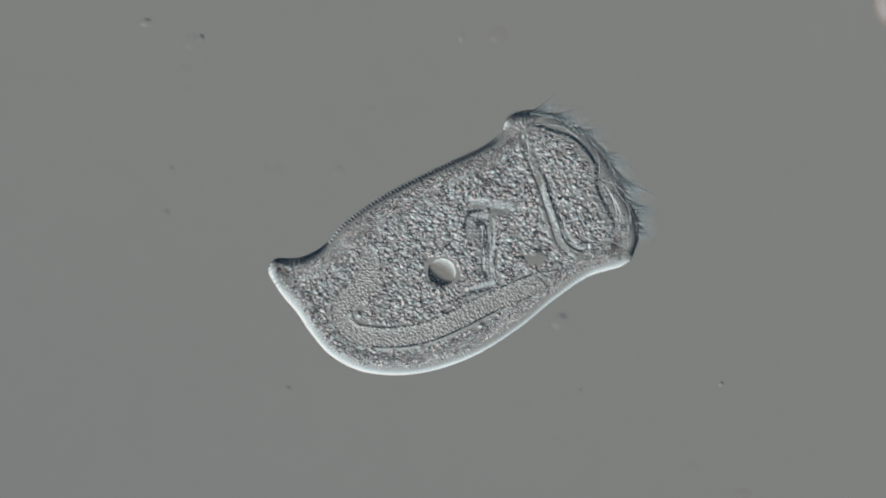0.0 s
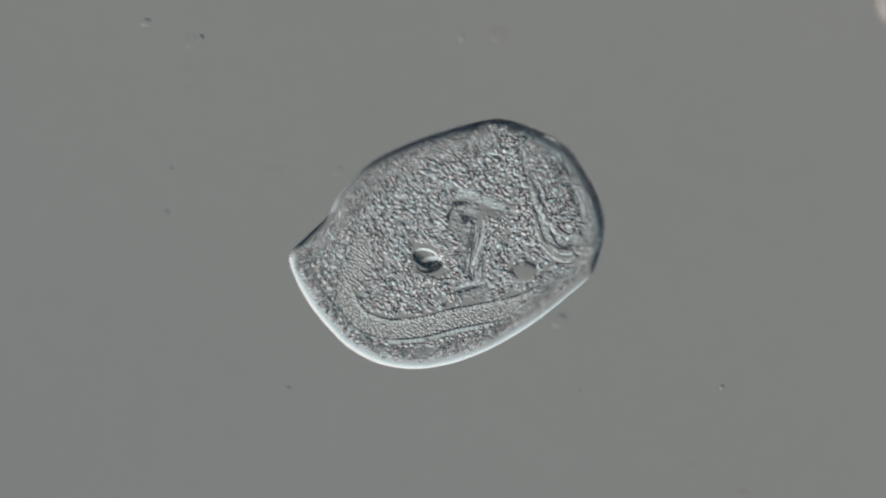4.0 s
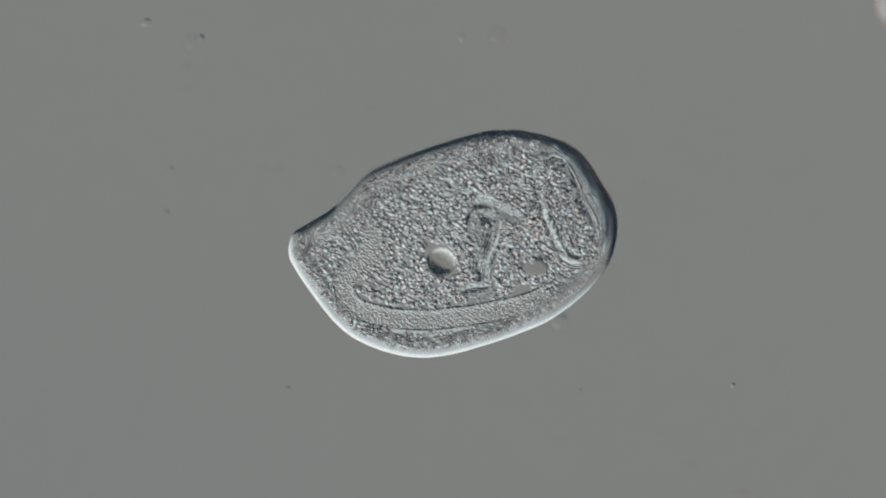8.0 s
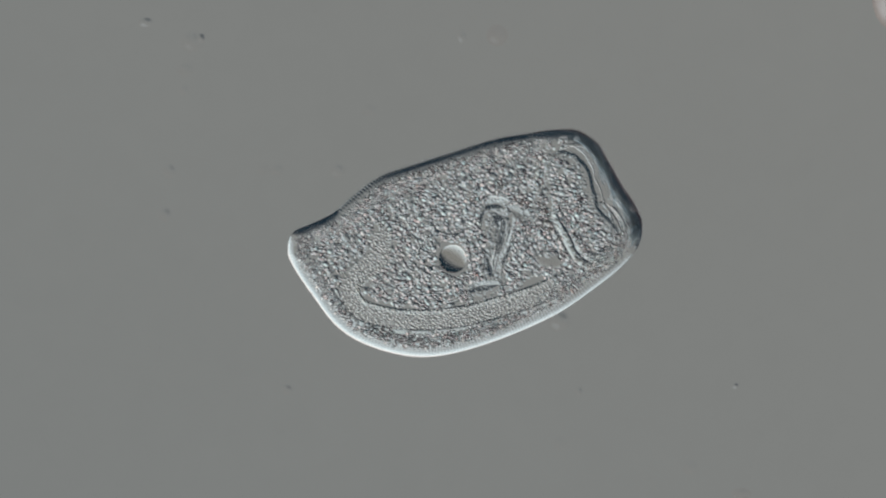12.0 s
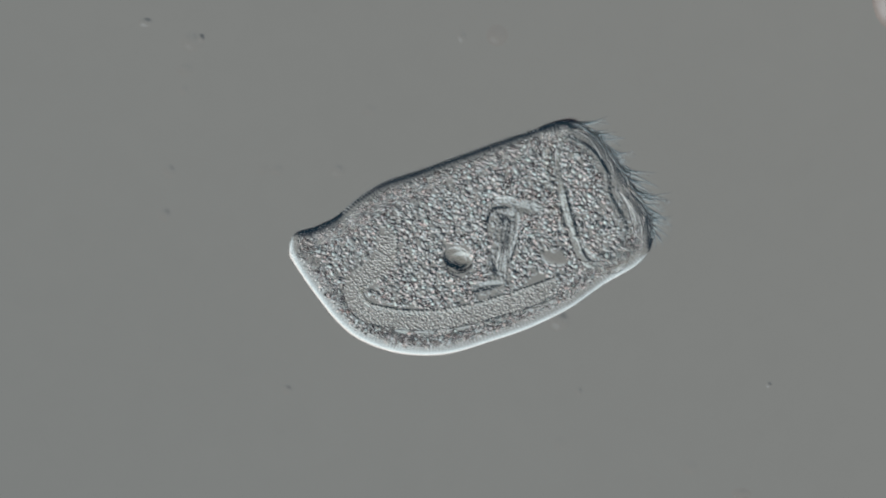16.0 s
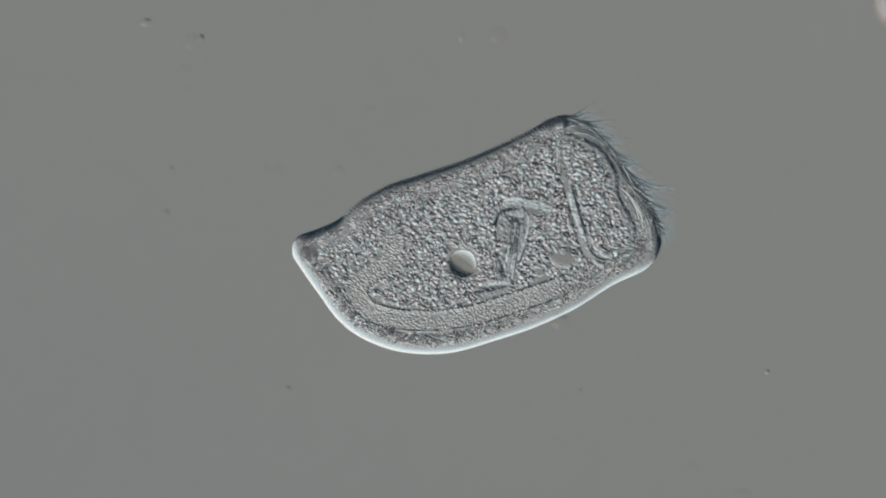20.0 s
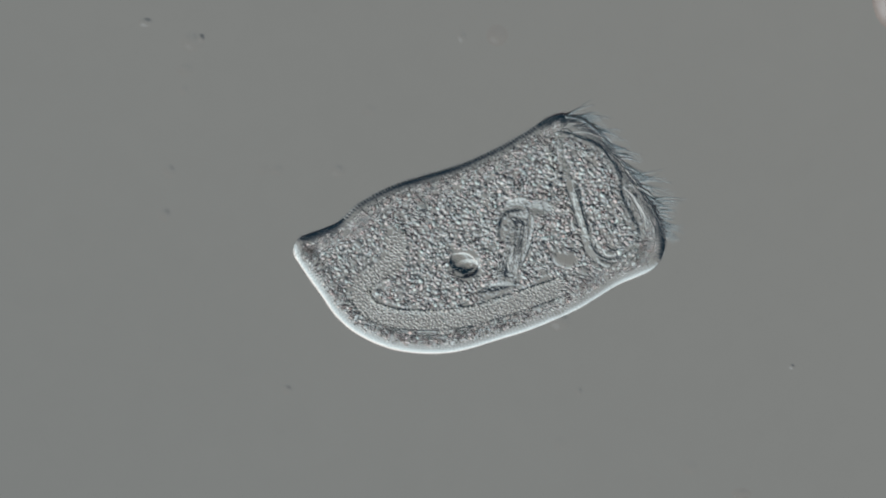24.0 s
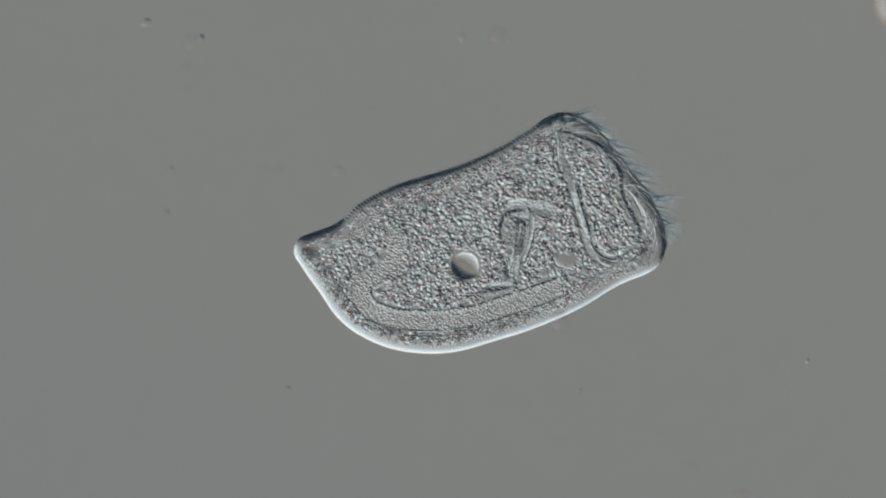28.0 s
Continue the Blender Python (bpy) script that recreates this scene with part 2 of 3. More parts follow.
# pellicle: fine ribs all round the edge
def rim_mesh(wide, high, half, barrel, steep=2.4, taper=0.4, inward=3, lip=13.0, gentle=0.34):
    """One rib: a roll that is steep at the edge and flat inward, where it narrows, alike above and below."""
    rise = []
    for a in ((k / 15) ** 1.9 for k in range(16)):
        near = min(1, a * wide / lip)
        rise.append((-wide * a, high / 2 * ((1 - gentle) * (1 - (1 - near) ** steep) ** (1 / 1.9) + gentle * math.sin(a * math.pi / 2))))
    curve = [(y, high / 2 + z) for y, z in rise] + [(-wide - inward, high), (-wide - inward, 0)] + [(y, high / 2 - z) for y, z in reversed(rise[1:])]

    def shape(x, y, z):
        x *= 1 - taper * min(1, max(0, -y - 8) / max(26, wide - 8))
        return x, y - barrel * (x / half) ** 2 * max(0, 1 + y / 9), z
    v, f = [], []
    sweep(v, f, curve, -half, half, 4, shape)
    return mesh_of("pellicle_rib", v, f, PELLICLE)


outline_u = even(guide_at("outline", REST), 6.2, True)
FLAT = 30.0  # the edge is half as high as the middle
rib, smooth_rib = rim_mesh(38, FLAT, 3.6, 3.4, taper=0, lip=10), rim_mesh(36, FLAT, 3.5, 0.1, taper=0.1, lip=9.5, gentle=0.42)
lip_rib = rim_mesh(30, FLAT, 3.8, 0.0, 2.2, taper=0, lip=12.5, gentle=0.25)
tail_rib = rim_mesh(20, FLAT, 4.0, 0.2, taper=0.4, inward=1, lip=10, gentle=0.25)
tail_side_rib = rim_mesh(20, FLAT, 3.8, 0.1, taper=0.3, inward=1, lip=8)
corner_rib = rim_mesh(24, FLAT, 4.8, 0.0, taper=0, inward=1, lip=10)
for k, u in enumerate(outline_u):
    striped = 3.2 < u < 10
    shape = tail_rib if u < 0.7 or u > 29.5 else tail_side_rib if u < 1.6 else corner_rib if 9.3 < u < 11 or 17.1 < u < 17.9 else lip_rib if 10.9 < u < 17.2 else rib if striped else smooth_rib
    ride(piece("pellicle_rib", shape, cell), "outline", u, True, lift=1.0 + (k % 2) * 0.2, offset=2.0)


# granular cytoplasm: clumps of rounded grains
def grain(verts, faces, x, y, z, rx, ry, rz, turn, seg=10, rings=6):
    base, c, s = len(verts), math.cos(turn), math.sin(turn)
    verts.append((x, y, z - rz))
    for r in range(1, rings):
        a = r * math.pi / rings - math.pi / 2
        for k in range(seg):
            b = k * math.tau / seg
            px, py = rx * math.cos(a) * math.cos(b), ry * math.cos(a) * math.sin(b)
            verts.append((x + c * px - s * py, y + s * px + c * py, z + rz * math.sin(a)))
    verts.append((x, y, z + rz))
    top = len(verts) - 1
    for k in range(seg):
        k2 = (k + 1) % seg
        faces.append((base, base + 1 + k2, base + 1 + k))
        for r in range(rings - 2):
            i = base + 1 + r * seg
            faces.append((i + k, i + k2, i + seg + k2, i + seg + k))
        faces.append((base + 1 + (rings - 2) * seg + k, base + 1 + (rings - 2) * seg + k2, top))


def clump_mesh(seed, spread=19, grains=23, soft=5, mat=None, top=TOP, low=0.0):
    """Grains and, between them, a few broad soft lumps of gel."""
    r = random.Random(seed)
    v, f = [], []
    for _ in range(soft):
        a, d = r.uniform(0, math.tau), spread * 0.75 * math.sqrt(r.random())
        size = r.uniform(5.5, 9)
        flat = size * r.uniform(0.5, 0.8)
        grain(v, f, d * math.cos(a), d * math.sin(a), r.uniform(low + flat + 1, top - flat), size, size * r.uniform(0.6, 0.95), flat, r.uniform(0, math.pi), 14, 9)
    gel = len(f)
    for _ in range(grains):
        a, d = r.uniform(0, math.tau), spread * math.sqrt(r.random())
        size = min(6.0, max(1.9, r.lognormvariate(1.12, 0.38)))
        flat = size * r.uniform(0.5, 0.9)
        grain(v, f, d * math.cos(a), d * math.sin(a), r.uniform(low + flat + 0.6, top - flat), size, size * r.uniform(0.6, 0.95), flat, r.uniform(0, math.pi))
    me = mesh_of("cytoplasm_clump", v, f, mat or CYTOPLASM)
    me.materials.append(GEL)
    me.polygons.foreach_set("material_index", [1] * gel + [0] * (len(f) - gel))
    return me


def inside(pts, poly):
    x, y = pts[:, 0], pts[:, 1]
    hit = np.zeros(len(pts), bool)
    for (x0, y0), (x1, y1) in zip(poly, np.roll(poly, -1, 0)):
        cross = (y0 > y) != (y1 > y)
        with np.errstate(divide="ignore", invalid="ignore"):
            hit ^= cross & (x < (x1 - x0) * (y - y0) / (y1 - y0) + x0)
    return hit


def gap(pts, curve):
    return np.sqrt(((pts[:, None] - curve[None]) ** 2).sum(-1)).min(1)


edge, _ = along(guide_at("outline", REST), np.linspace(0, len(GUIDES["outline"]), 400)[:-1], True)
band, _ = along(guide_at("nucleus", REST), np.linspace(0, len(GUIDES["nucleus"]) - 1, 120), False)
spots = []
for row in range(60):
    for col in range(60):
        spots.append((470 + col * 25 + (row % 2) * 12.5 + rng.uniform(-5, 5), 150 + row * 21.5 + rng.uniform(-5, 5)))
spots = np.array(spots)
spots = spots[inside(spots, edge)]
spots = spots[gap(spots, edge) > 43]
# smooth places that the grains keep clear of
lip = np.vstack([guide_at("mouth", REST)[7:], guide_at("outline", REST)[10:17]])
throat = np.array([(878, 368), (888, 352), (925, 349), (972, 358), (980, 374), (946, 380), (942, 404), (934, 444), (918, 482), (918, 508), (870, 522), (836, 528),
                   (846, 506), (874, 494), (876, 458), (888, 446), (886, 426), (872, 420), (870, 396)])
rim, _ = along(guide_at("mouth", REST), np.linspace(0, 13, 160)[:-1], True)


wall_side, _ = along(guide_at("mouth", REST), np.linspace(1.4, 6.2, 60), True)
pale_strip = wall_side + 13 * (wall_side - rim.mean(0)) * (1, 0.6) / np.linalg.norm((wall_side - rim.mean(0)) * (1, 0.6), axis=1)[:, None]


def clear_of(pts, room):
    keep = (gap(pts, band[2:30]) > 17 + room) & (gap(pts, band[30:-7]) > 21 + room)
    keep &= (gap(pts, guide_at("inner", REST)[:1]) > 31 + room) & (gap(pts * (1, 1.35), guide_at("inner", REST)[3:] * (1, 1.35)) > 24 + room * 0.6)
    keep &= (gap(pts, rim) > 11 + room * 0.75) & (gap(pts, pale_strip) > 4.5 + room * 0.75)
    for zone in (lip, throat):
        ring, _ = along(zone, np.linspace(0, len(zone), 160)[:-1], True)
        keep &= ~inside(pts, zone) & (gap(pts, ring) > room * 0.75)
    return keep


spots = spots[clear_of(spots, 17)]
clumps = [clump_mesh(s) for s in range(12)]
for k, (x, y) in enumerate(spots):
    drift(tagged(piece("cytoplasm_clump", clumps[k % 12], cell), kind="stuff"), x, y, rng.uniform(-180, 180), (k * 7 % 11) * 0.13)
# smaller clumps fill what is left between
small = [clump_mesh(40 + s, 8.5, 8, 2, low=FLAT) for s in range(12)]
tries = np.array([(rng.uniform(480, 1180), rng.uniform(190, 640)) for _ in range(9000)])
tries = tries[inside(tries, edge)]
tries = tries[(gap(tries, edge) > 28) & (gap(tries, spots) > 18.5)]
fills = []
for p in tries[clear_of(tries, 3.0)]:
    if not fills or np.linalg.norm(np.array(fills) - p, axis=1).min() > 10.5:
        fills.append(p)
# and what would lie bare when the cell is drawn together or stretched
for other in (3, 0):
    edge_then, _ = along(guide_at("outline", other), np.linspace(0, len(GUIDES["outline"]), 400)[:-1], True)
    band_then, _ = along(guide_at("nucleus", other), np.linspace(0, len(GUIDES["nucleus"]) - 1, 120), False)
    tries = np.array([(rng.uniform(480, 1140), rng.uniform(190, 660)) for _ in range(8000)])
    tries = tries[inside(tries, edge_then)]
    tries = tries[(gap(tries, edge_then) > 27) & (gap(tries, band_then[7:-7]) > 23)]
    back = warp(tries, REST, other)
    good = clear_of(back, 3.0) & inside(back, edge)
    tries, back = tries[good], back[good]
    free = (gap(tries, warp(spots, other)) > 17) & (gap(tries, warp(np.array(fills), other)) > 9)
    extra = []
    for p, q in zip(tries[free], back[free]):
        if not extra or np.linalg.norm(np.array(extra)[:, :2] - p, axis=1).min() > 11:
            extra.append((*p, *q))
    fills += [np.array(e[2:]) for e in extra]
for k, (x, y) in enumerate(fills):
    ob = tagged(piece("cytoplasm_clump", small[k % 12], cell), kind="stuff")
    drift(ob, x, y, rng.uniform(-180, 180), (k * 7 % 11) * 0.13)


# smooth hazy matter round the gullet and along the mouth
faint = [clump_mesh(70 + s, 9, 8, 0, HAZE, TOP - 22) for s in range(8)]
tries = np.array([(rng.uniform(800, 1150), rng.uniform(220, 540)) for _ in range(5000)])
tries = tries[inside(tries, edge)]
tries = tries[(gap(tries, edge) > 26) & (gap(tries, band[7:-7]) > 24) & (gap(tries, pale_strip) > 8) & ~clear_of(tries, 0.0)]
tries = tries[(gap(tries, guide_at("inner", REST)[:1]) > 35) & (gap(tries * (1, 1.35), guide_at("inner", REST)[3:] * (1, 1.35)) > 24)]
hazes = []
for p in tries:
    if not hazes or np.linalg.norm(np.array(hazes) - p, axis=1).min() > 10:
        hazes.append(p)
for k, (x, y) in enumerate(hazes):
    drift(tagged(piece("cytoplasm_clump", faint[k % 8], cell), kind="stuff"), x, y, rng.uniform(-180, 180), (k * 7 % 11) * 0.13)


# a seam of grains follows the edge all round but for the lip
tiny = [clump_mesh(90 + s, 5.5, 4, 0, SEAM, low=FLAT) for s in range(8)]
seam = [clump_mesh(120 + s, 8.5, 7, 1, SEAM, low=FLAT) for s in range(12)]
for row, off in enumerate((-24, -17, -37)):
    for k, u in enumerate(even(guide_at("outline", REST), (15, 10, 15)[row], True)):
        if 10.3 < u < 16.6 or row == 1 and 9.6 < u < 16.6 or row == 2 and 4.5 < u < 16.6 or row == 2 and u > 20:
            continue
        ob = tagged(piece("cytoplasm_clump", (seam[k * 5 % 12], tiny[k * 3 % 8], seam[k * 7 % 12])[row], cell), kind="stuff")
        ride(ob, "outline", u + 0.1 * row, True, lift=(k % 5) * 0.2, offset=off + rng.uniform(-2, 2), crumple=0.0)


# macronucleus: a curved band of fine-grained pieces between two thin walls
def nucleus_mesh(seed, rows=9):
    r = random.Random(seed)
    v, f = [], []
    for i in range(2):
        for j in range(rows):
            size = r.uniform(1.8, 2.8)
            grain(v, f, -2.5 + i * 5 + r.uniform(-1.8, 1.8), (j - rows // 2) * 3.9 + (i % 2) * 1.9 + r.uniform(-1.5, 1.5), TOP - 5 + r.uniform(-2, 2), size, size, size * 0.8, 0, 8, 5)
    return mesh_of("nucleus_segment", v, f, NUCLEUS)


def wall_mesh(side, half=5.4, wide=17.5, rise=3.4):
    """A thin wall that rises gently and drops steeply to one side."""
    v, f = [], []
    sweep(v, f, [(side * wide + y, TOP + 1 + z) for y, z in ((-8, 0), (2.2, 0), (-1.6, rise))], -half, half, 2)
    return mesh_of("nucleus_wall", v, f, MEMBRANE, False)


def tube(verts, faces, path, radii, seg=8):
    """A round strand along a path of points, with closed ends."""
    base, n = len(verts), len(path)
    pts = [Vector(p) for p in path]
    for i, p in enumerate(pts):
        d = (pts[min(i + 1, n - 1)] - pts[max(i - 1, 0)]).normalized()
        side = d.cross(Vector((0, 0, 1))).normalized()
        up = side.cross(d)
        for k in range(seg):
            a = k * math.tau / seg
            verts.append(tuple(p + side * (radii[i] * math.cos(a)) + up * (radii[i] * math.sin(a))))
    for i in range(n - 1):
        for k in range(seg):
            k2 = (k + 1) % seg
            faces.append((base + i * seg + k2, base + i * seg + k, base + (i + 1) * seg + k, base + (i + 1) * seg + k2))
    faces.append(tuple(base + k for k in range(seg)))
    faces.append(tuple(base + (n - 1) * seg + k for k in reversed(range(seg))))


nucleus = piece("macronucleus", None, cell, "smooth finely dotted horseshoe-shaped nucleus")
bands = [nucleus_mesh(s) for s in range(14)]
walls = (wall_mesh(-1), wall_mesh(1))
lobe_wall = wall_mesh(1, rise=4.8)
for k, u in enumerate(even(guide_at("nucleus", REST), 10.0, False)):
    ride(tagged(piece("nucleus_segment", bands[k % 14], nucleus), kind="stuff"), "nucleus", u, False, lift=(k % 3) * 0.2)
    for wall in walls if u > 2.3 else (lobe_wall,):
        ride(piece("nucleus_wall", wall, nucleus), "nucleus", u, False, lift=(k % 3) * 0.2)

# the rounded end of its upper lobe
end, along_it = along(guide_at("nucleus", REST), [0], False)
end_wall = wall_mesh(1, half=4.4, rise=2.4)
for k in range(4):
    drift(piece("nucleus_wall", end_wall, nucleus), *end[0], -70 + 33 * k)
drift(tagged(piece("nucleus_segment", nucleus_mesh(90, 5), nucleus), kind="stuff"), end[0][0], end[0][1] - 9, 0)


# mouth: a looped groove of short round pieces, with strands inside and along the lip
def strand(name, parent, mat, height, *pts, thick=3.0, thin=0.5, flat=1.0, rows=18):
    """A tapered strand through plan points; it drifts as one rigid piece."""
    p = np.array(pts, float).reshape(-1, 2)
    mid = p.mean(0)
    at, _ = along(p, np.linspace(0, len(p) - 1, rows), False)
    run = np.linspace(0, 1, rows)
    seed = mid[0] * 0.37
    radii = [(thin + (thick - thin) * math.sin(math.pi * (0.08 + 0.84 * a))) * (1 + 0.35 * noise.noise((seed, a * 5, 0))) for a in run]
    at = at + np.array([(noise.noise((seed, a * 4, 3)), noise.noise((seed, a * 4, 7))) for a in run]) * 2.2
    v, f = [], []
    tube(v, f, [(x - mid[0], mid[1] - y, 0) for x, y in at], radii, 10)
    v = [(x, y, height + z * flat) for x, y, z in v]
    ob = piece(name, mesh_of(name, v, f, mat), parent)
    drift(ob, mid[0], mid[1], tuck=14.0 if name == "lip_fold" else 0.0)
    return ob


mouth = piece("mouth", None, cell, "ear-shaped mouth field bordered by a folded membrane")


def wedge_mesh(name, profile, half, height):
    """A membrane piece with a roof-shaped section, inward to +y."""
    v, f = [], []
    sweep(v, f, [(y, height + z) for y, z in profile], -half, half, 2)
    return mesh_of(name, v, f, MEMBRANE, False)


groove = wedge_mesh("membrane_segment", ((-13, 0), (3.6, 0), (0, 3.1)), 5.2, TOP + 2)
faint_groove = wedge_mesh("membrane_segment", ((-12, 0), (5, 0), (0, 1.0)), 5.2, 2.5)
deep_groove = wedge_mesh("membrane_segment", ((-4.2, 0), (2.6, 0), (2.6, 3.5)), 7.0, 2.5)
roll_v, roll_f = [], []
tube(roll_v, roll_f, [(x, 0, TOP - 12) for x in (-5.2, -2, 2, 5.2)], (6.0,) * 4, 14)
roll = mesh_of("membrane_roll", roll_v, roll_f, FOLD)
for k, u in enumerate(even(guide_at("mouth", REST), 10.0, True)):
    right = 6.4 < u < 12.9
    ride(piece("membrane_segment", deep_groove if right else faint_groove if u < 2.0 or u > 12.9 else groove, mouth), "mouth", u, True, lift=(k % 2) * 0.2, crumple=rng.uniform(-40, 40) if right else rng.uniform(-32, 32) if u < 3 else rng.uniform(-8, 8))
    if 0.3 < u < 6:
        ride(piece("membrane_roll", roll, mouth), "mouth", u, True, lift=(k % 2) * 0.2, offset=-17)

LIP = TOP - 3
# the lip: broad pale rolls outside the groove
strand("lip_fold", mouth, FOLD, LIP, 990, 240, 1006, 226, 1030, 219, 1056, 229, thick=4)
strand("lip_fold", mouth, GROOVE, LIP, 1098, 334, 1112, 348, 1124, 368, 1130, 392, thick=2.6)
strand("lip_fold", mouth, MEMBRANE, LIP, 1102, 330, 1126, 332, 1150, 350, thick=3.2)
strand("lip_fold", mouth, MEMBRANE, LIP, 1104, 344, 1122, 358, 1136, 382, 1138, 404, thick=2.2)
strand("lip_fold", mouth, MEMBRANE, LIP, 1130, 418, 1140, 404, 1146, 390, thick=3.2)
strand("lip_fold", mouth, GROOVE, LIP, 1144, 410, 1150, 398, 1150, 386, thick=2.6)
strand("lip_fold", mouth, FOLD, LIP - 4, 1050, 462, 1076, 474, 1106, 470, 1126, 452, 1136, 430, thick=7, thin=2)
strand("lip_fold", mouth, GROOVE, LIP - 4, 1046, 472, 1074, 482, 1106, 478, 1128, 464, thick=2.2)
# finer streaks between the groove and the edge
for mat, thick, pts in ((VEIL, 2.4, (1014, 234, 1046, 240, 1072, 262)), (HOLLOW, 2.2, (1026, 226, 1060, 240, 1084, 270)), (VEIL, 2.2, (1076, 272, 1092, 292, 1102, 318)),
                        (HOLLOW, 2.0, (1086, 270, 1100, 290, 1112, 314)), (VEIL, 2.6, (1106, 322, 1122, 338, 1138, 354)), (VEIL, 2.4, (1114, 352, 1132, 372, 1142, 398)),
                        (HOLLOW, 2.2, (1124, 348, 1144, 368, 1154, 394)), (VEIL, 2.4, (1142, 382, 1151, 406, 1149, 430)), (HOLLOW, 2.0, (1134, 400, 1140, 416, 1136, 434)),
                        (VEIL, 2.0, (996, 232, 1012, 222, 1034, 224)), (HOLLOW, 2.0, (1062, 250, 1078, 262, 1090, 280)), (VEIL, 2.0, (1104, 300, 1116, 316, 1126, 334))):
    strand("lip_fold", mouth, mat, LIP, *pts, thick=thick)
# inside the mouth field
strand("throat_strand", mouth, FOLD, LIP - 8, 1008, 318, 1016, 356, 1030, 400, 1048, 440, thick=7, thin=3)
strand("throat_strand", mouth, GROOVE, LIP - 8, 1004, 256, 1024, 284, 1040, 318, 1048, 352, thick=1.9)
strand("throat_strand", mouth, MEMBRANE, LIP - 8, 1062, 384, 1072, 402, 1092, 414, 1118, 416, thick=2.6)
strand("throat_strand", mouth, GROOVE, LIP - 8, 1056, 378, 1066, 400, 1084, 426, thick=2.2)
strand("throat_strand", mouth, FOLD, LIP - 8, 1040, 404, 1052, 430, 1070, 448, 1094, 448, thick=7, thin=2)
strand("throat_strand", mouth, MEMBRANE, LIP - 8, 1070, 420, 1084, 436, 1104, 440, thick=2.4)
strand("throat_strand", mouth, FOLD, LIP - 8, 974, 240, 968, 270, 976, 306, thick=6, thin=2)
strand("throat_strand", mouth, GROOVE, LIP - 8, 988, 250, 984, 274, 990, 300, thick=1.9)


# gullet: smooth folds and strands that lead inward from the mouth
gullet = piece("gullet", None, cell, "smooth folded gullet with a hooked upper end")
HIGH = TOP - 2


def facet(name, bend, *pts, base=TOP - 20, mat=FLAP):
    """A smooth flap: a rounded plate with its tone shaped in, thickening (bend > 0, pale) or thinning (dark) towards
    the gradient's bright side.
    """
    p = np.array(pts, float).reshape(-1, 2)
    mid = p.mean(0)
    base -= 0.7 * (len(DRIFTING) % 13)
    at, _ = along(p, np.linspace(0, len(p), 5 * len(p) + 1)[:-1], True)
    xy = [(x - mid[0], mid[1] - y) for x, y in at]
    run = [(x * LIGHT_TO[0] + y * LIGHT_TO[1]) * bend for x, y in xy]
    n = len(xy)
    v = [(x, y, base) for x, y in xy] + [(x, y, base + 0.6 + r - min(run)) for (x, y), r in zip(xy, run)]
    f = [tuple(reversed(range(n))), tuple(range(n, 2 * n))] + [(k, (k + 1) % n, n + (k + 1) % n, n + k) for k in range(n)]
    if sum(xy[k][0] * xy[(k + 1) % n][1] - xy[(k + 1) % n][0] * xy[k][1] for k in range(n)) < 0:
        f = [tuple(reversed(face)) for face in f]
    ob = piece(name, mesh_of(name, v, f, mat, False), parent=gullet)
    drift(ob, *mid)
    return ob


# the hooked cap: a hollow roll that fades towards the mouth, with a fold beneath it
facet("gullet_cap", 0.46, 886, 366, 892, 353, 908, 348, 934, 350, 960, 356, 978, 366, 966, 374, 938, 368, 908, 362, mat=VEIL)
facet("gullet_cap", 0.5, 890, 356, 904, 349, 926, 350, 924, 354, 904, 355)
facet("gullet_cap", -0.2, 930, 371, 950, 370, 972, 376, 958, 381, 940, 378, mat=VEIL)
strand("gullet_fold", gullet, FOLD, HIGH - 6, 968, 366, 992, 372, 1016, 378, thick=7, thin=4, flat=0.6)
facet("gullet_fold", -0.40, 886, 372, 904, 368, 916, 370, 908, 375, 894, 377)
facet("gullet_fold", 0.34, 894, 377, 910, 374, 926, 379, 924, 385, 908, 382)
facet("gullet_fold", -0.30, 896, 383, 912, 385, 926, 390, 925, 400, 914, 404, 904, 398)
# the walls of the funnel
facet("gullet_wall", -0.5, 884, 376, 888, 374, 881, 392, 878, 408, 879, 424, 874, 416, 873, 396)
facet("gullet_wall", 0.16, 884, 380, 892, 384, 893, 398, 888, 414, 882, 420, 880, 400, mat=VEIL)
facet("gullet_wall", 0.44, 932, 378, 938, 384, 938, 402, 930, 430, 920, 458, 916, 458, 925, 428, 932, 402)
facet("gullet_wall", -0.42, 939, 404, 941, 408, 932, 434, 922, 462, 918, 464, 929, 434)
facet("gullet_wall", -0.24, 904, 404, 914, 406, 919, 424, 914, 446, 906, 448, 902, 426)
# fluttering strands inside it
for x0, y0, x1, y1, x2, y2, mat, thick in ((916, 392, 913, 412, 906, 432, VEIL, 2.2), (922, 392, 920, 414, 913, 436, HOLLOW, 2.2), (927, 396, 925, 418, 918, 440, VEIL, 2.0),
                                           (904, 430, 900, 452, 894, 474, VEIL, 3.0), (900, 436, 893, 456, 889, 478, HOLLOW, 2.6), (909, 444, 905, 464, 900, 486, HOLLOW, 2.8),
                                           (914, 452, 911, 470, 907, 490, VEIL, 2.4), (884, 452, 886, 468, 880, 486, HOLLOW, 2.6), (876, 456, 878, 472, 872, 488, VEIL, 2.4),
                                           (890, 456, 894, 470, 896, 488, MEMBRANE, 1.8), (860, 440, 866, 452, 872, 462, VEIL, 2.0)):
    strand("gullet_strand", gullet, mat, HIGH, x0, y0, x1, y1, x2, y2, thick=thick)
facet("gullet_strand", 0.30, 898, 452, 906, 446, 909, 462, 905, 482, 898, 488, 896, 470)
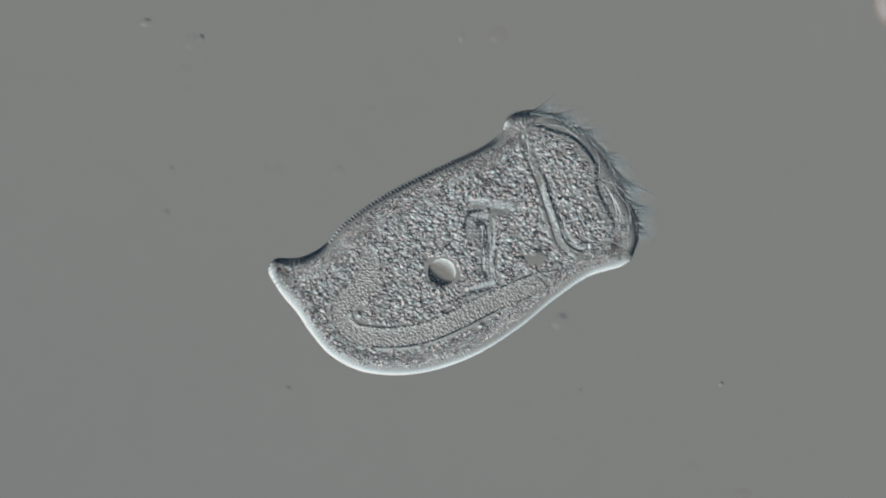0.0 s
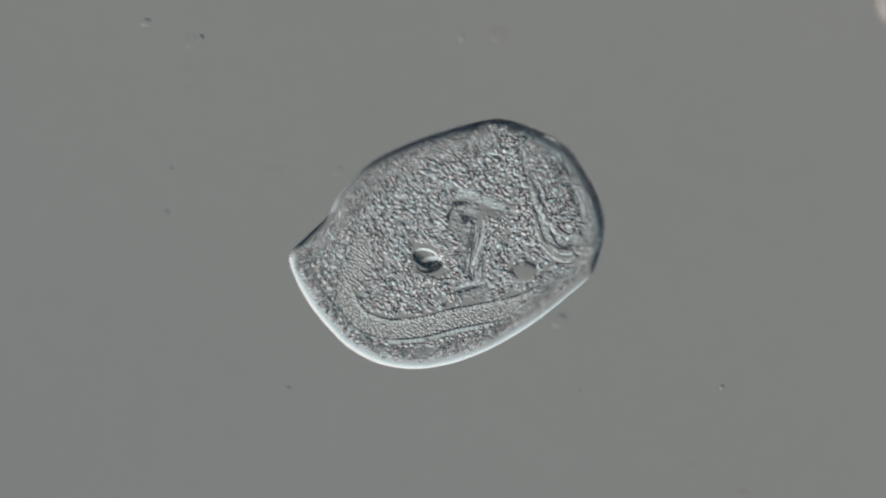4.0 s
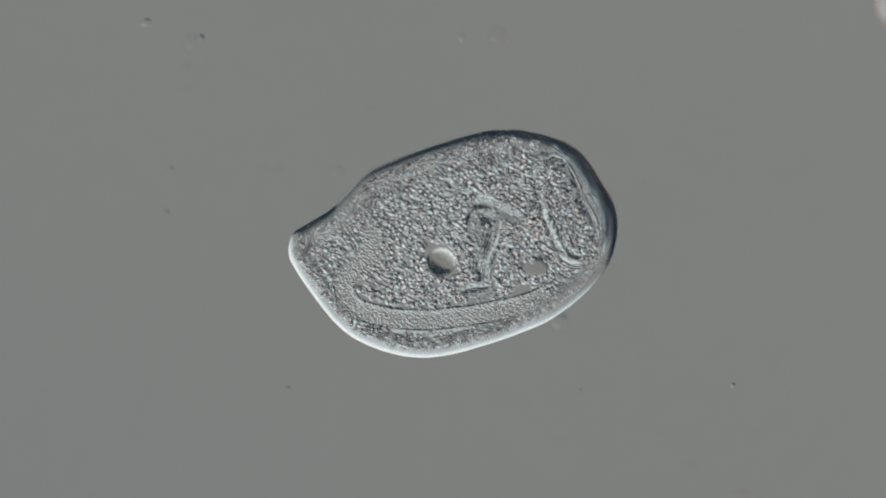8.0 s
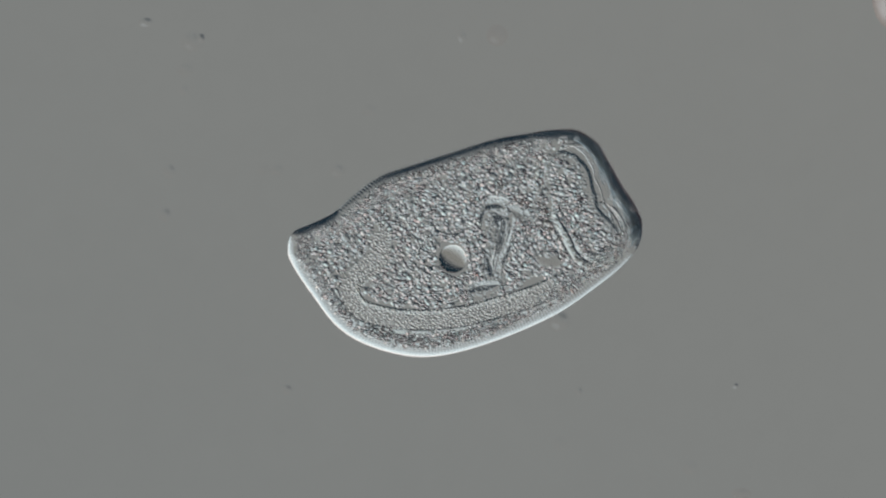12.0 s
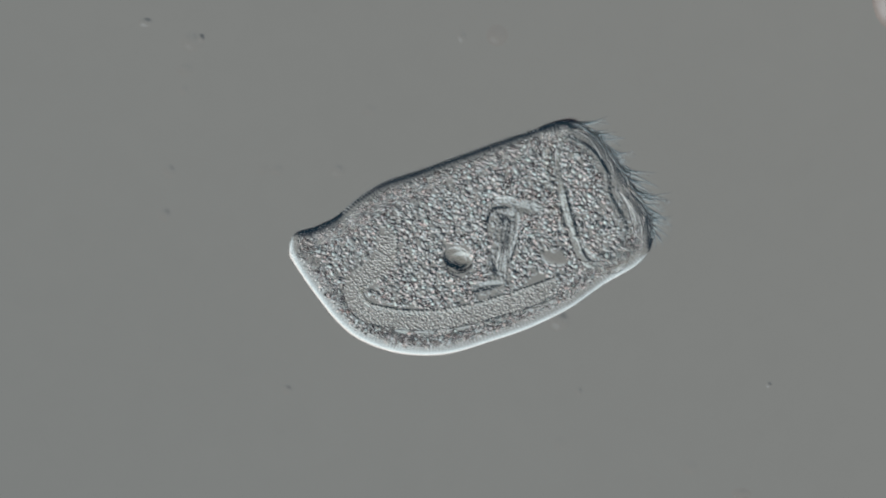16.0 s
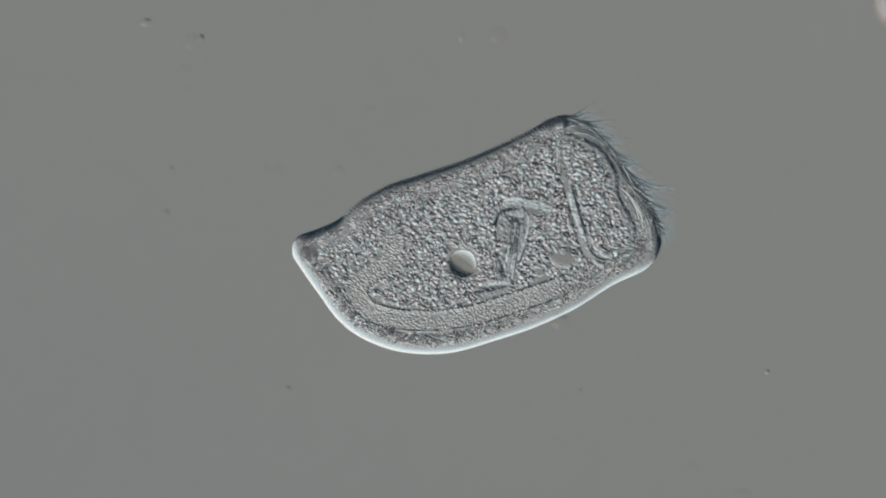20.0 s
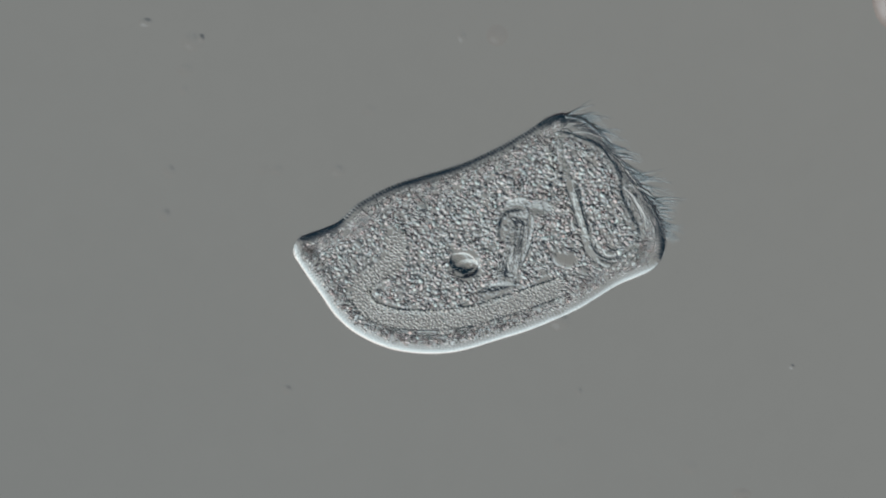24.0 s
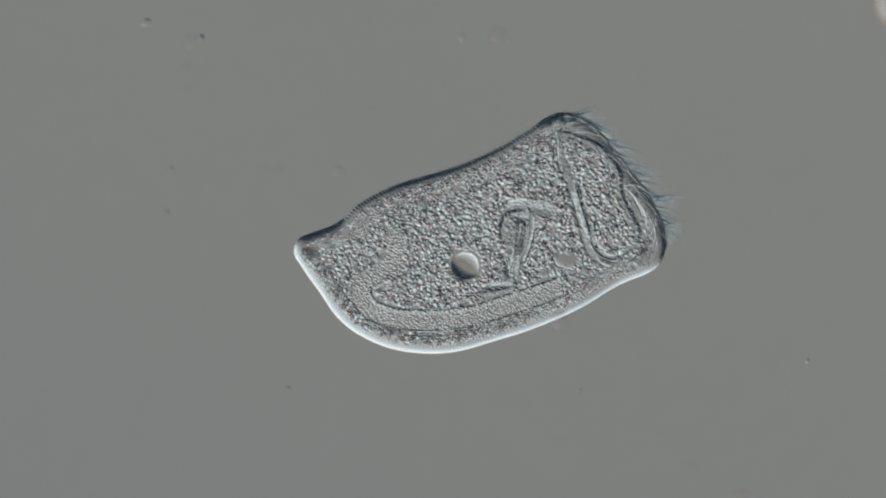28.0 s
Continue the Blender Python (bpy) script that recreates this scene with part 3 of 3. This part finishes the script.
facet("gullet_strand", -0.34, 886, 462, 891, 456, 893, 472, 897, 488, 889, 494, 883, 478)
# the floor that lies against the nucleus
facet("gullet_floor", 0.42, 850, 505, 868, 497, 888, 496, 904, 501, 896, 505, 872, 506)
facet("gullet_floor", -0.40, 836, 520, 852, 511, 876, 507, 898, 506, 886, 512, 858, 518)
facet("gullet_floor", 0.2, 840, 524, 862, 518, 884, 514, 902, 512, 888, 519, 860, 526, mat=VEIL)
strand("gullet_floor", gullet, VEIL, HIGH, 786, 542, 812, 530, 842, 517, thick=2.0)
strand("gullet_floor", gullet, HOLLOW, HIGH, 796, 543, 822, 534, 848, 524, thick=1.8)
strand("gullet_floor", gullet, HOLLOW, HIGH, 898, 516, 922, 510, 945, 500, thick=1.8)


# pulsing vacuole: slices of one clear ball, that part and stand on edge when it empties and lie down again as it fills
VACUOLES = []


def vacuole_slice(low, top, radius=25.0, high=14.0):
    """A level slice of the clear ball, between two heights."""
    v, f, n, rings = [], [], 40, 8
    for r in range(rings + 1):
        z = math.sin(math.asin(low) + (math.asin(top) - math.asin(low)) * r / rings) if abs(low) < 1 or abs(top) < 1 else 0
        wide = radius * max(0.02, math.sqrt(max(0, 1 - z * z)))
        v += [(wide * math.cos(k * math.tau / n), wide * math.sin(k * math.tau / n), high * z) for k in range(n)]
    for r in range(rings):
        f += [(r * n + k, r * n + (k + 1) % n, (r + 1) * n + (k + 1) % n, (r + 1) * n + k) for k in range(n)]
    f += [tuple(reversed(range(n))), tuple(range(rings * n, rings * n + n))]
    me = mesh_of("vacuole_slice", v, f, VACUOLE)
    me.polygons[len(f) - 1].use_smooth = me.polygons[len(f) - 2].use_smooth = False
    return me


vacuole = piece("contractile_vacuole", None, cell, "clear round pulsing vacuole filled with fluid")
cuts = (-1.0, -0.45, 0.05, 0.5, 1.0)
for k in range(4):
    VACUOLES.append(piece("vacuole_slice", vacuole_slice(cuts[k] + 0.004, cuts[k + 1]), vacuole))
VACUOLE_EMPTIES = (0.55, 3.5, 6.42, 9.62, 12.65, 15.1, 17.82, 20.55, 23.3, 26.1)


def fullness(t):
    """1 when the vacuole is round and full, 0 just after it has emptied."""
    last = [e for e in VACUOLE_EMPTIES if e <= t]
    if not last:
        return 1.0
    since = t - last[-1]
    return max(0.0, 1 - since / 0.2) if since < 0.2 else min(1.0, max(0.0, (since - 0.5) / 1.45))


# small pale vacuole and the disc at the tail
def lens_mesh(name, rx, ry, rz, z, mat):
    v, f = [], []
    grain(v, f, 0, 0, z, rx, ry, rz, 0, 28, 14)
    return mesh_of(name, v, f, mat)


drift(piece("pale_vacuole", lens_mesh("pale_vacuole", 26, 19, 7.0, TOP - 8, PALE), cell, "pale smooth oval vacuole"), 998, 456)
drift(piece("tail_disc", lens_mesh("tail_disc", 13, 16, 2.5, TOP - 8, HOLLOW), cell, "clear round attachment disc at the tail"), 541, 447)

# cilia: hairs along the lip
CILIA = []


def cilium_mesh(length, bend, thick):
    v, f = [], []
    n = 9
    path = [(length * a, bend * a * a, 0) for a in (k / (n - 1) for k in range(n))]
    tube(v, f, path, [0.5 + (thick - 0.5) * (1 - k / (n - 1)) ** 1.4 for k in range(n)], 7)
    return mesh_of("cilium", v, f, CILIUM)


hairs = [cilium_mesh(25 + 8 * (k % 6), (-16, -9, -4, 4, -12)[k % 5], 2.2 + 0.5 * (k % 3)) for k in range(30)]
for k in range(120):
    u = 10.9 + 5.5 * ((k + rng.uniform(0, 0.9)) / 120)
    # long over the upper lip and in the tuft at its middle, short towards the corner
    reach = 5 if 13.6 < u < 15.2 else 4 if u < 13.6 else 2
    CILIA.append((piece("cilium", hairs[(k * 7 % 5) * 6 + rng.randrange(max(0, reach - 3), reach + 1)], cell), u, rng.uniform(0, 0.4), rng.uniform(-9, 12), rng.uniform(3, 12)))

# ---- specks in the water round the cell ----
def speck(x, y, rx, ry, mat, label, name="debris_speck", high=2.0, turn=0.0):
    v, f = [], []
    n, rings = 20, 9
    v += [(rx * 1.3 * r / rings * math.cos(k * math.tau / n), ry * 1.3 * r / rings * math.sin(k * math.tau / n), high * (1 - (r / rings) ** 2) ** 2)
          for r in range(rings, 0, -1) for k in range(n)] + [(0, 0, high)]
    for r in range(rings - 1):
        f += [(r * n + k, r * n + (k + 1) % n, (r + 1) * n + (k + 1) % n, (r + 1) * n + k) for k in range(n)]
    f += [((rings - 1) * n + k, (rings - 1) * n + (k + 1) % n, rings * n) for k in range(n)]
    f.append(tuple(reversed(range(n))))
    ob = piece(name, mesh_of(name, v, f, mat), None, label)
    ob.matrix_world = pose(*place(x, y), (0.4 + x % 7 * 0.1) * U, 0, 0, turn)
    return tagged(ob, category="debris", group="specks in the water")


FAINT = "faint soft-edged grey speck lying on the slide"
for x, y, rx, ry, high in ((258, 40, 13, 9, 1.6), (340, 74, 20, 17, 1.8), (356, 68, 7, 9, 1.4), (328, 124, 14, 11, 1.0), (325, 160, 9, 9, 0.8), (300, 303, 11, 12, 1.2),
                           (292, 380, 11, 12, 1.2), (490, 302, 12, 10, 0.9), (597, 302, 13, 12, 1.3), (818, 66, 8, 11, 1.2), (655, 196, 12, 10, 0.9), (508, 690, 9, 9, 0.9),
                           (1025, 694, 7, 8, 0.9), (1222, 828, 14, 12, 0.8), (990, 786, 12, 12, 0.5), (465, 300, 10, 9, 0.5)):
    speck(x, y, 0.9 * rx, 0.9 * ry, DEBRIS, FAINT, high=3.3 * high)
speck(880, 63, 15, 15, ROSY, "faint pinkish round speck on the slide", high=4.5)
speck(990, 568, 17, 14, DEBRIS, "brownish speck lying beside the cell", high=8.0, turn=30)
speck(1312, 874, 14, 8, ROSY, "dark reddish speck on the slide", high=3.0)
speck(1582, -6, 30, 46, PINK, "bright pinkish blob of debris on the slide", "debris_blob", high=19.0)
drifter = speck(1290, 676, 5, 4.5, DEBRIS, "tiny bright particle drifting in the water", "drifting_particle", high=3.6)


DRIFT = ((0.0, 1276, 680), (6.5, 1283, 687), (7.5, 1290, 681), (8.5, 1301, 684), (10.0, 1301, 686), (11.5, 1298, 683), (12.5, 1311, 684), (14.5, 1350, 682), (15.5, 1350, 688),
         (16.5, 1371, 669), (17.5, 1359, 655), (19.0, 1357, 669), (21.0, 1363, 648), (23.5, 1398, 651), (25.5, 1411, 637), (26.5, 1425, 635), (28.0, 1429, 639))


def forms():
    """All that the change of form carries along."""
    times = [s[0] for s in STAGES]
    for ob, kind, u, closed, lift, offset, crumple in CURVED:
        rows = []
        for k, t in enumerate(times):
            at, d = along(guide_at(kind, k), [u], closed)
            x, y = place(*at[0])
            folded = crumple * float(np.interp(t, (3.6, 4.3, 7.2, 8, 9.5, 12.5), (0, 1, 1, 0.8, 0.35, 0)))
            turn = math.atan2(-d[0][1], d[0][0]) + radians(folded)
            x, y = x - (offset + folded * 0.2) * U * math.sin(turn), y + (offset + folded * 0.2) * U * math.cos(turn)
            rows.append((t, pose(x, y, lift * U, 0, 0, math.degrees(turn))))
        walk(ob, rows)
    pts = np.array([(x, y) for _, x, y, *_ in DRIFTING])
    there = [(warp(pts, k), warp(pts + (4, 0), k) - warp(pts - (4, 0), k), warp(pts + (0, 4), k) - warp(pts - (0, 4), k)) for k in range(len(times))]
    for i, (ob, _, _, turn, lift, tuck) in enumerate(DRIFTING):
        rows = []
        # the grains keep off the vacuole
        berth = 0 if not ob.name.startswith("cytoplasm") else 44 if ob.data in clumps else 35
        for k, t in enumerate(times):
            at, dx, dy = (a[i] for a in there[k])
            hide = tuck * float(np.interp(t, (3.6, 4.3, 7.2, 8, 9.5, 12.5, 15), (0, 1, 1, 0.9, 0.6, 0.3, 0)))
            off = at - guide_at("inner", k)[0]
            far = np.linalg.norm(off) + 1e-6
            if far < berth:
                at = at + off / far * (berth - far) * 0.8
            away = guide_at("mouth", k).mean(0) - at
            x, y = place(*(at + away / (np.linalg.norm(away) + 1e-6) * hide))
            swing = math.degrees(math.atan2(-(dx[1] - dy[0]), dx[0] + dy[1]))
            rows.append((t, pose(x, y, lift * U, 0, 0, turn + swing)))
        walk(ob, rows)


def pulse_and_beat():
    """The vacuole's sectors, the cilia and the drifting particle."""
    times = np.array([s[0] for s in STAGES])
    centre = np.array([guide_at("inner", k)[0] for k in range(len(times))])
    for k, ob in enumerate(VACUOLES):
        rows = []
        for t in np.arange(0, 28.01, 0.1):
            x, y = place(np.interp(t, times, centre[:, 0]), np.interp(t, times, centre[:, 1]))
            loose = 1 - fullness(t)
            rows.append((t, pose(x + 7 * (k - 1.5) * loose * U, y + 5 * math.sin(k * 2.2) * loose * U, (TOP - 8 - 18 * loose) * U,
                                 (50 + 5 * k) * loose, 0, (-50 + 33 * k) * loose)))
        walk(ob, rows)
    for ob, u, phase, lean, depth in CILIA:
        per = [along(guide_at("outline", k), [u], True) for k in range(len(times))]
        at, way = np.array([p[0][0] for p in per]), np.array([p[1][0] for p in per])
        rows = []
        for t in np.linspace(0, 28, 421):
            px, py = (np.interp(t, times, at[:, i]) for i in (0, 1))
            dx, dy = (np.interp(t, times, way[:, i]) for i in (0, 1))
            tuck = float(np.interp(t, (0, 3.6, 4.1, 10.5, 12.4, 14.2, 15.5, 28), (0, 0, 1, 1, 0.85, 0.45, 0, 0)))
            along_edge = math.degrees(math.atan2(-dy, dx))
            beat = math.sin(math.tau * (t * 4.3 + u * 1.1 + phase))
            turn = along_edge + 10 + float(np.interp(u, (10.9, 12.5, 14, 15, 16.4), (8, 10, 24, 46, 46))) + lean + 20 * beat
            inward = math.radians(along_edge + 90)
            back = (-5 - depth * tuck) * U
            x, y = place(px, py)
            rows.append((t, pose(x + back * math.cos(inward), y + back * math.sin(inward), (TOP - 8) * U, 0, 0, turn + (along_edge - 12 - turn) * tuck)))
        walk(ob, rows)
    walk(drifter, [(t, pose(*place(x, y), 6 * U)) for t, x, y in DRIFT])


def motions():
    forms()
    pulse_and_beat()


motions()
